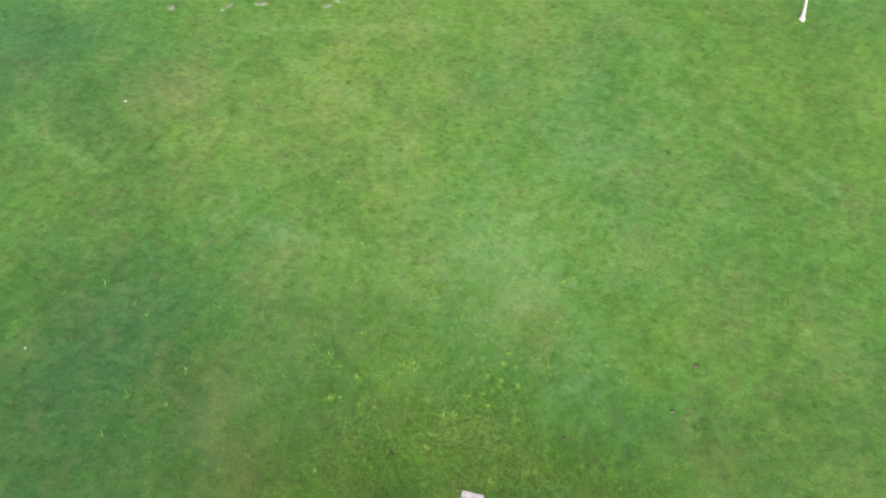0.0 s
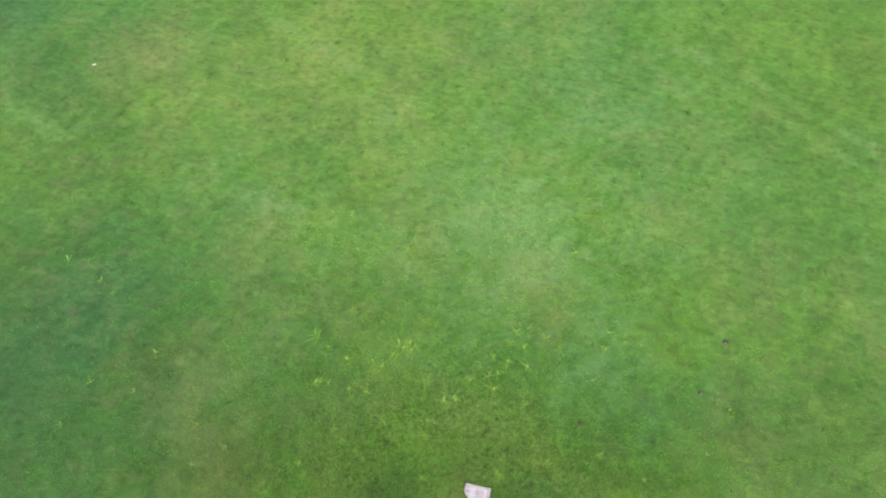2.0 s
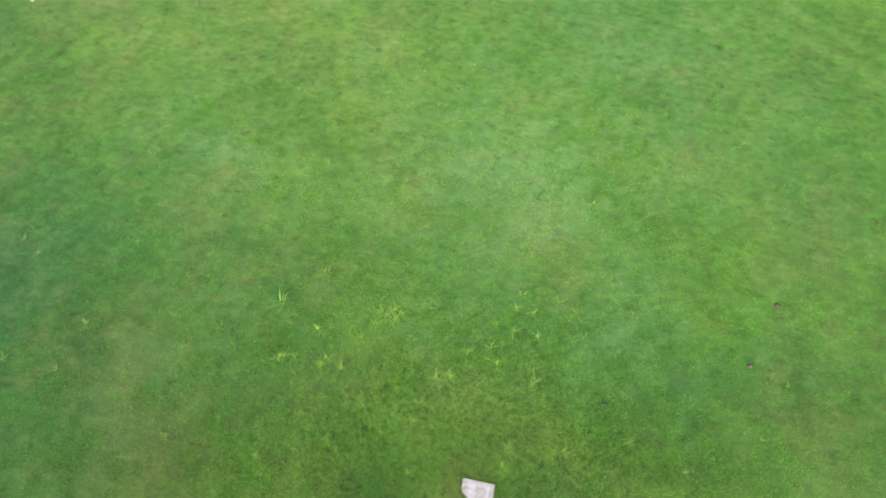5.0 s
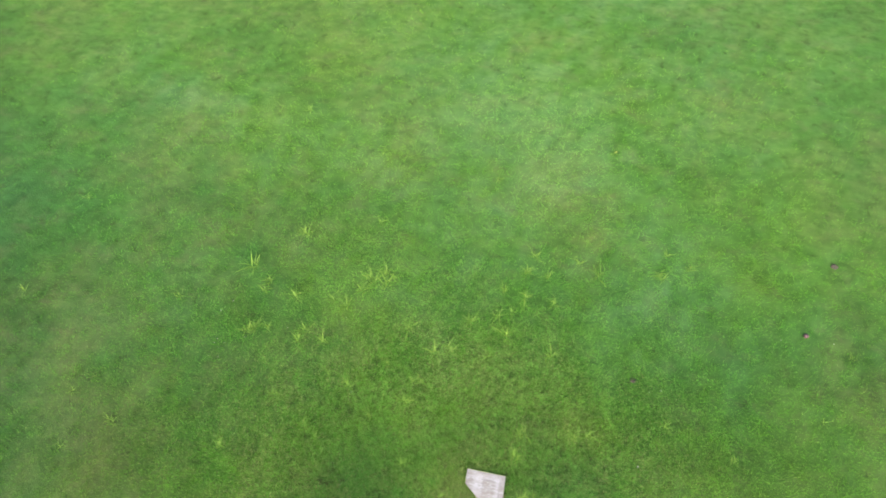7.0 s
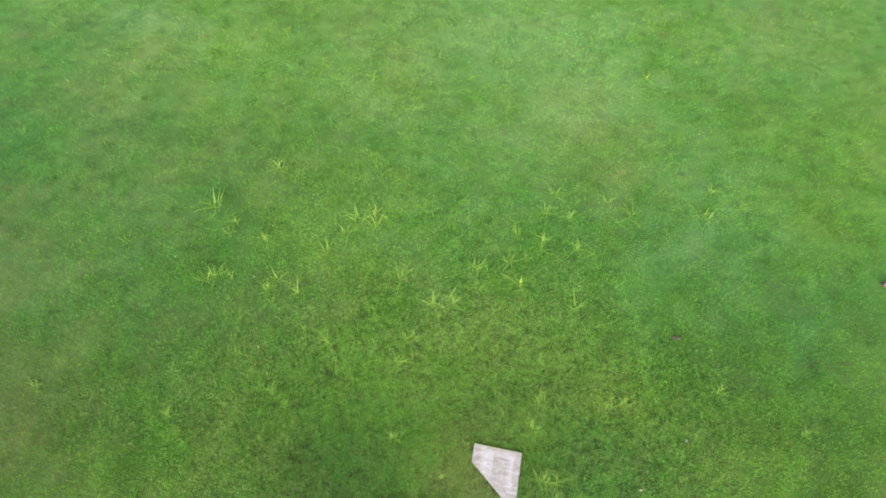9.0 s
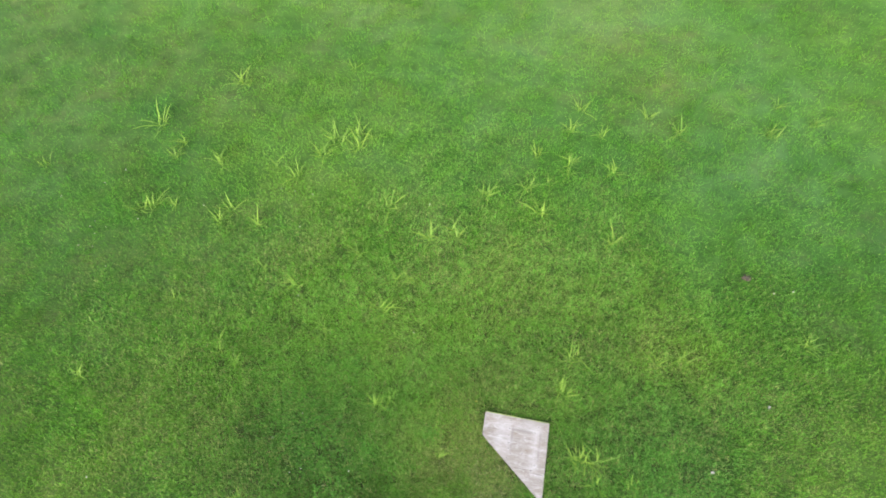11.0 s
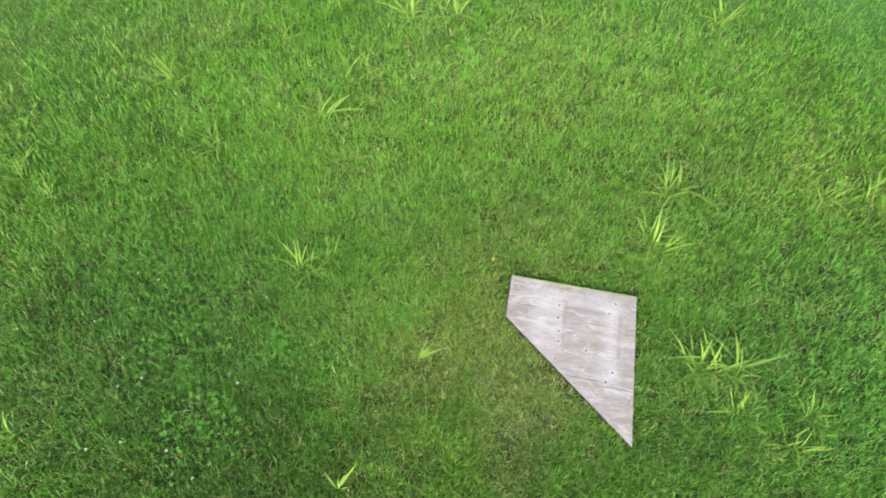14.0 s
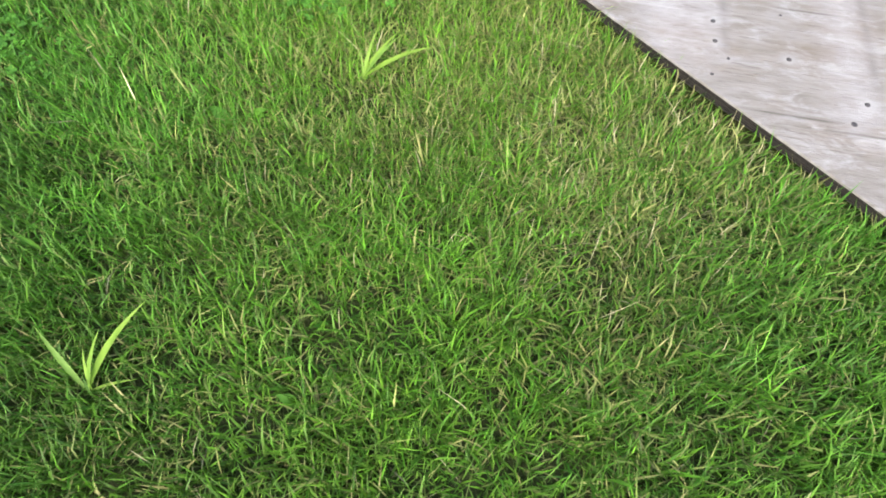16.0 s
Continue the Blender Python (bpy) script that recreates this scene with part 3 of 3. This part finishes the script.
def clover_leaves():
    """Low patches of three-part clover leaves."""
    verts, faces, tints = [], [], []
    source = random.Random(5)
    for cx, cy, r, count in ((-1.15, -0.40, 0.24, 260), (-0.95, -0.72, 0.18, 150), (-1.45, -0.15, 0.22, 160), (-0.36, -0.22, 0.06, 50), (-1.0, 0.12, 0.14, 150),
                             (1.25, -0.15, 0.22, 260), (-0.75, -0.42, 0.07, 70)):
        for _ in range(count):
            x, y, z = source.gauss(cx, r * 0.55), source.gauss(cy, r * 0.55), source.uniform(0.018, 0.034)
            turn, green = source.uniform(0, 6.28), source.uniform(0.75, 1.25)
            tip, roll = source.uniform(-0.3, 0.3), source.uniform(-0.3, 0.3)
            for leaf in range(3):
                a = turn + leaf * 2.094
                size = source.uniform(0.0055, 0.0085)
                start = len(verts)
                for along, side in ((0, 0), (0.55, -0.5), (1.0, -0.42), (0.93, 0), (1.0, 0.42), (0.55, 0.5)):
                    px = size * (along * math.cos(a) - side * math.sin(a))
                    py = size * (along * math.sin(a) + side * math.cos(a))
                    verts.append((x + px, y + py, z + tip * px + roll * py + 0.25 * abs(side) * size))
                    tints += [0.085 * green, 0.24 * green, 0.03 * green, 1.0]
                faces += [(start, start + 1, start + 2, start + 3), (start, start + 3, start + 4, start + 5)]
    me = bpy.data.meshes.new("clover_leaves")
    me.from_pydata(verts, [], faces)
    a = me.attributes.new("tint", "FLOAT_COLOR", "POINT")
    a.data.foreach_set("color", tints)
    me.materials.append(BLADE)
    return tagged(new("clover_leaves", me), "low patches of dark green clover leaves in the lawn", "clover", kind="stuff")


dry_straw()
clover_leaves()


# ---- coarse weeds ----
def leaf_mesh(name, length, width, bend, fold, mat, wide_at=0.35, segments=6):
    """A leaf that rises along +z and bends towards +x, folded along its middle."""
    bm = bmesh.new()
    rows, ang, px, pz = [], 0.0, 0.0, 0.0
    for k in range(segments + 1):
        s = k / segments
        w = width * (min(1, 0.45 + s / wide_at * 0.55) if s < wide_at else max(0.03, 1 - ((s - wide_at) / (1 - wide_at)) ** 1.6)) / 2
        lift = w * fold
        rows.append([bm.verts.new((px - lift * math.cos(ang), sy * w, pz + lift * math.sin(ang))) if sy else bm.verts.new((px, 0, pz)) for sy in (-1, 0, 1)])
        ang += bend / segments * (0.5 + s)
        px, pz = px + math.sin(ang) * length / segments, pz + math.cos(ang) * length / segments
    for a, b in zip(rows, rows[1:]):
        for k in (0, 1):
            bm.faces.new((a[k], a[k + 1], b[k + 1], b[k]))
    me = bpy.data.meshes.new(name)
    bm.to_mesh(me)
    bm.free()
    me.materials.append(mat)
    for p in me.polygons:
        p.use_smooth = True
    return me


WEED_LEAVES = [leaf_mesh("leaf", 0.085 + 0.015 * k, 0.0064 + 0.0010 * (k % 3), 0.4 + 0.25 * (k % 4), 0.35, WEED) for k in range(6)]
BROAD_LEAVES = [leaf_mesh("leaf", 0.05 + 0.01 * k, 0.020 + 0.003 * k, 1.0 + 0.2 * k, 0.2, BROAD, 0.5) for k in range(3)]


def plant(name, x, y, size, count, meshes, tilt, label, category, group, random_source, ways=()):
    thing = new(name)
    thing.matrix_basis = pose(x, y, 0.0)
    tagged(thing, label, category, group)
    turn = random_source.uniform(0, 360)
    for k in range(count):
        ob = new("leaf", random_source.choice(meshes))
        ob.parent = thing
        s = size * random_source.uniform(0.65, 1.1)
        spread = size * 0.028
        if k < len(ways):
            ob.data = meshes[k % 2]
            ob.matrix_basis = pose(0.0015 * k, 0, 0.012, 0, 0, ways[k][0]) @ pose(0, 0, 0, 0, ways[k][1], 0) @ Matrix.Scale(size * ways[k][2], 4)
            continue
        ob.matrix_basis = (pose(random_source.uniform(-spread, spread), random_source.uniform(-spread, spread), 0, 0, 0, turn + k * 137.5 + random_source.uniform(-30, 30))
                           @ pose(0, 0, 0, 0, random_source.uniform(*tilt), 0) @ Matrix.Scale(s, 4))
    return thing


dice = random.Random(11)
# x, y, size of coarse clumps
WEEDS_LEFT = (
    (-2.83, 2.65, 1.1), (-3.37, 2.00, 1.2), (-3.09, 1.84, 0.8), (-3.09, 1.70, 0.7), (-2.66, 1.68, 1.0), (-2.17, 1.75, 0.8), (-1.95, 1.70, 1.0), (-1.70, 2.14, 1.3), (-1.55, 2.25, 1.1),
    (-1.52, 2.09, 1.1), (-1.80, 1.94, 1.0), (-3.15, 1.11, 0.9), (-3.06, 1.16, 1.0), (-2.89, 1.20, 0.8), (-2.39, 1.26, 0.9), (-2.44, 1.12, 0.8), (-2.12, 1.16, 0.9), (-1.07, 1.55, 1.0),
    (-0.66, 1.30, 1.2), (-0.49, 1.36, 1.2), (-1.65, 0.68, 0.8), (-1.92, 0.76, 0.6), (-0.86, 0.86, 1.0), (-0.93, 0.61, 1.0), (-1.32, 0.38, 0.95), (-0.77, -0.11, 0.75), (-0.69, -0.05, 0.55),
    (-1.23, 1.04, 0.8), (-2.53, 0.40, 0.7), (-1.51, -0.89, 0.6), (-2.02, 0.05, 0.6), (-1.88, -0.01, 0.5), (-2.97, -0.32, 0.7), (-0.78, 0.90, 0.7))
WEEDS_RIGHT = (
    (-0.31, 1.79, 1.1), (0.04, 1.96, 1.0), (0.23, 2.03, 0.7), (0.38, 2.15, 0.7), (0.39, 2.28, 0.8), (0.76, 2.25, 0.9), (1.04, 2.93, 1.0), (0.42, 2.92, 0.9), (0.63, 2.64, 0.7), (0.34, 2.66, 0.9),
    (0.08, 2.31, 0.8), (0.21, 1.71, 1.1), (1.31, 2.79, 1.2), (2.12, 2.95, 0.9), (2.20, 3.30, 0.8), (2.53, 3.13, 0.8), (0.78, 1.55, 1.0), (-0.01, 1.35, 0.7), (-0.20, 1.20, 0.6), (0.57, 0.50, 1.0),
    (0.50, 0.29, 0.8), (0.53, 0.23, 0.8), (0.67, -0.22, 0.85), (0.74, -0.20, 0.85), (0.82, -0.20, 0.8), (0.81, -0.35, 0.65), (1.04, -0.31, 0.6), (1.36, 0.65, 0.9), (1.19, 0.58, 0.7), (2.27, 0.94, 0.9), (0.97, -0.42, 0.7))
WEEDS_FAR = (
    (-6.14, 2.58), (-8.08, 2.21), (-7.69, 2.02), (-8.94, 2.51), (-6.31, 1.04), (-6.42, 0.27), (-7.30, 0.25), (-7.46, -0.59), (-5.02, -0.08), (-4.36, -0.35), (-4.84, -0.72), (4.58, 2.26), 
    (4.16, 1.37), (1.38, 4.89), (-1.29, 4.76), (-0.27, 4.08), (-1.37, 3.85), (2.17, 2.91), (-2.06, 4.20), (-1.42, 2.22), (-3.43, 4.80), (-3.89, 4.77), (-4.01, 2.85), (-3.70, 7.26), 
    (-2.75, 2.64), (-1.81, 3.03), (3.07, 0.69), (-4.20, 1.39), (-4.41, -0.30), (-2.06, 0.11), (-2.98, -0.33))
for wx, wy, ws in WEEDS_LEFT + WEEDS_RIGHT:
    plant("weed_clump", wx, wy, ws * 1.3, dice.randint(14, 22), WEED_LEAVES, (12, 66), "yellow-green clump of coarse splayed grass blades in the lawn", "weed", "coarse weed clumps in the lawn", dice)
for wx, wy in WEEDS_FAR:
    plant("weed_clump", wx, wy, dice.uniform(0.7, 1.1), dice.randint(9, 15), WEED_LEAVES, (10, 64), "pale yellow-green weed clump in the lawn", "weed", "coarse weed clumps in the lawn", dice)
# single young shoots with four or five bold blades
SHOOTS = (
    (-0.428, -0.830, 1.0, ((140, 42, 0.95), (57, 40, 1.2), (64, 28, 1.0), (22, 62, 0.5), (100, 30, 0.6))),
    (-0.27, -0.37, 0.9, ((50, 48, 1.1), (28, 58, 1.25), (38, 40, 1.1), (75, 30, 0.8), (110, 35, 0.5))),
    (-0.72, -0.63, 0.5, ((100, 50, 1.0), (300, 50, 0.8))),
    (-0.54, -0.44, 0.5, ((95, 25, 1.0), (280, 45, 0.6))))
for wx, wy, ws, ways in SHOOTS:
    plant("weed_shoot", wx, wy, ws, len(ways), WEED_LEAVES, (8, 40), "young weed shoot with a few broad pale-green blades", "weed", "young weed shoots", dice, ways)
for wx, wy, ws in ((-0.40, -0.47, 0.6), (-0.30, -0.52, 0.55), (-0.20, -0.80, 0.6), (-0.13, -0.62, 0.5), (-0.02, -0.70, 0.5), (-0.62, -0.25, 0.6), (-1.05, -0.55, 0.8), (-0.50, -0.02, 0.6),
                   (-0.10, -0.42, 0.5), (-0.36, -0.30, 0.6)):
    plant("broadleaf_weed", wx, wy, ws, dice.randint(4, 6), BROAD_LEAVES, (25, 70), "low rosette of soft broad green leaves", "weed", "broadleaf weeds in the lawn", dice)


# ---- clover heads and a yellow flower ----
def blossom(name, head_mat, radius, height, label, group):
    thing = new(name)
    tagged(thing, label, "flower", group)
    bm = bmesh.new()
    bmesh.ops.create_cone(bm, cap_ends=True, segments=5, radius1=0.0011, radius2=0.0008, depth=height, matrix=Matrix.Translation((0, 0, height / 2)))
    part("stem", bm, STEM, thing)
    bm = bmesh.new()
    petals = 26
    for k in range(petals):
        zc = 1 - 1.5 * (k + 0.5) / petals
        a = k * 2.39996
        d = Vector((math.sqrt(1 - zc * zc) * math.cos(a), math.sqrt(1 - zc * zc) * math.sin(a), zc))
        m = Matrix.Translation((0, 0, height)) @ d.to_track_quat("Z", "Y").to_matrix().to_4x4()
        bmesh.ops.create_cone(bm, cap_ends=True, segments=4, radius1=radius * 0.16, radius2=radius * 0.26, depth=radius, matrix=m @ Matrix.Translation((0, 0, radius * 0.55)))
    part("flower_head", bm, head_mat, thing)
    return thing


CLOVERS = (
    (-4.24, 2.24), (-3.45, 1.46), (-3.58, 1.29), (-3.87, 1.08), (-3.47, 0.92), (-3.37, 0.88), (-3.49, 0.85), (-3.43, 0.81), (-3.51, 0.67), (-3.38, 0.69), (-3.19, 0.54), (-2.62, 1.24),
    (-2.04, 1.52), (-1.92, 1.53), (-1.75, 1.52), (-1.76, 1.19), (-0.75, 1.61), (-3.13, 1.00), (-1.27, -0.26), (-1.42, -0.47), (-1.24, -0.66), (-1.17, -0.63), (-0.84, -0.57), (-2.57, -0.96),
    (-1.58, 0.60), (-0.98, -0.82), (-1.14, -0.83), (-0.87, -0.89), (-0.62, 0.47), (-1.24, -0.88), (3.70, 2.33), (4.35, 2.40), (2.06, 1.32), (2.2, 1.35))
clover = blossom("clover_flower", PETAL, 0.0047, 0.036, "small white clover head on a thin stem in the grass", "clover flowers in the lawn")
clover.matrix_basis = pose(*CLOVERS[0], 0)
for cx, cy in CLOVERS[1:]:
    s = dice.uniform(0.75, 1.15) * (1.25 if cx > 1 else 1.0)
    clover.scale = (s, s, s)
    copy_thing(clover, pose(cx, cy, 0, dice.uniform(-14, 14), dice.uniform(-14, 14), dice.uniform(0, 360)))
clover.scale = (1, 1, 1)
bloom = blossom("yellow_flower", YELLOW, 0.0062, 0.032, "small yellow flower in the grass beside the plate", "yellow flowers")
bloom.matrix_basis = pose(-0.078, 0.052, 0)
bloom.scale = (2.4, 2.4, 1.2)
dandelion = copy_thing(bloom, pose(1.405, 4.90, 0, 5, 5, 40))
bloom.scale = (1, 1, 1)
dandelion["label"] = "open yellow dandelion flower in the far lawn"


# ---- things lying in the grass ----
def ball(x, y, radius):
    bm = bmesh.new()
    bmesh.ops.create_icosphere(bm, subdivisions=4, radius=radius)
    for v in bm.verts:
        a = math.atan2(v.co.y, v.co.x)
        seam = abs(v.co.z / radius - 0.45 * math.sin(2 * a))
        v.co *= 1 - 0.035 * max(0, 1 - seam / 0.07)
    ob = smooth(part("ball", bm, RUBBER))
    ob.matrix_basis = pose(x, y, radius - 0.002, 30, 20, 0)
    return tagged(ob, "small faded red rubber ball with a seam in the grass", "ball")


ball(4.02, 2.455, 0.030)


def scrap(x, y, turn, size):
    bm = bmesh.new()
    bmesh.ops.create_grid(bm, x_segments=6, y_segments=4, size=1)
    for v in bm.verts:
        v.co = Vector((v.co.x * size, v.co.y * size * 0.55, 0)) + Vector((0.2 * size * noise.noise(v.co * 2), 0.2 * size * noise.noise(v.co * 2.7), 0.35 * size * noise.noise(v.co * 1.4 + Vector((x, y, 0)))))
    bmesh.ops.solidify(bm, geom=bm.faces[:], thickness=0.0012)
    ob = part("paper_scrap", bm, PAPER)
    ob.matrix_basis = pose(x, y, 0.036, 6, 10, turn)
    return tagged(ob, "small crumpled whitish scrap lying on the grass", "scrap", "pale scraps in the lawn")


scrap(1.56, -0.11, 20, 0.013)
scrap(1.96, 0.41, 70, 0.012)
scrap(-10.87, 7.54, 40, 0.036)
scrap(-9.94, 0.73, 110, 0.028)


def soil_clod(x, y, size, label):
    bm = bmesh.new()
    bmesh.ops.create_icosphere(bm, subdivisions=3, radius=1)
    for v in bm.verts:
        k = 1 + 0.35 * noise.noise(v.co * 1.7 + Vector((x, y, 0))) + 0.15 * noise.noise(v.co * 5)
        v.co = Vector((v.co.x * size * k, v.co.y * size * 0.8 * k, max(-0.2, v.co.z) * size * 0.5 * k))
    ob = part("soil_clod", bm, SOIL)
    ob.matrix_basis = pose(x, y, 0.01)
    return tagged(ob, label, "soil clod", "bare soil clods")


soil_clod(4.49, 3.57, 0.05, "dark lump of bare soil between the grass")
soil_clod(1.86, 1.43, 0.035, "dark lump of bare soil between the grass")
soil_clod(7.57, 14.57, 0.05, "small brown clod near the pale tree trunk")


def field_stone(x, y, length, wide, turn):
    bm = bmesh.new()
    bmesh.ops.create_icosphere(bm, subdivisions=3, radius=1)
    for v in bm.verts:
        k = 1 + 0.3 * noise.noise(v.co * 1.3 + Vector((x, y, 0))) + 0.1 * noise.noise(v.co * 4)
        v.co = Vector((v.co.x * length * 0.75 * k, v.co.y * wide * 0.75 * k, max(-0.3, v.co.z) * 0.035 * k))
    ob = smooth(part("field_stone", bm, STONE))
    ob.matrix_basis = pose(x, y, 0.012, 0, 0, turn)
    return tagged(ob, "low pale grey stone half sunk in the lawn", "stone", "pale stones at the lawn's edge")


for sx, sy, sl, sw, st in ((-11.14, 11.12, 0.20, 0.16, 10), (-9.53, 11.51, 0.34, 0.11, 58), (-8.59, 11.88, 0.26, 0.14, 20), (-6.65, 12.23, 0.20, 0.10, 30), (-6.42, 12.50, 0.14, 0.1, 0)):
    field_stone(sx, sy, sl, sw, st)


# ---- pale tree trunk ----
def tree_trunk(x, y):
    tree = new("pale_tree")
    tree.matrix_basis = pose(x, y, 0)
    tagged(tree, "slender white-barked tree trunk leaning from the lawn", "tree")
    bm = bmesh.new()
    rings, seg = [], 14
    for k in range(19):
        h = 2.6 * k / 18
        r = 0.046 * (1 - 0.1 * h) + 0.05 * math.exp(-h / 0.09)
        lean = Vector((-0.40 * h + 0.03 * math.sin(2.1 * h), 0.05 * h + 0.03 * math.sin(1.7 * h + 1), h - 0.02))
        rings.append([bm.verts.new(lean + Vector((math.cos(a), math.sin(a), 0)) * r * (1 + (0.22 * math.exp(-h / 0.12) + 0.03) * math.sin(4 * a + 1 + h)))
                      for a in (2 * math.pi * j / seg for j in range(seg))])
    for a, b in zip(rings, rings[1:]):
        for j in range(seg):
            bm.faces.new((a[j], a[(j + 1) % seg], b[(j + 1) % seg], b[j]))
    bm.faces.new(rings[-1])
    smooth(part("trunk", bm, BARK, tree))
    return tree


tree_trunk(7.27, 14.85)
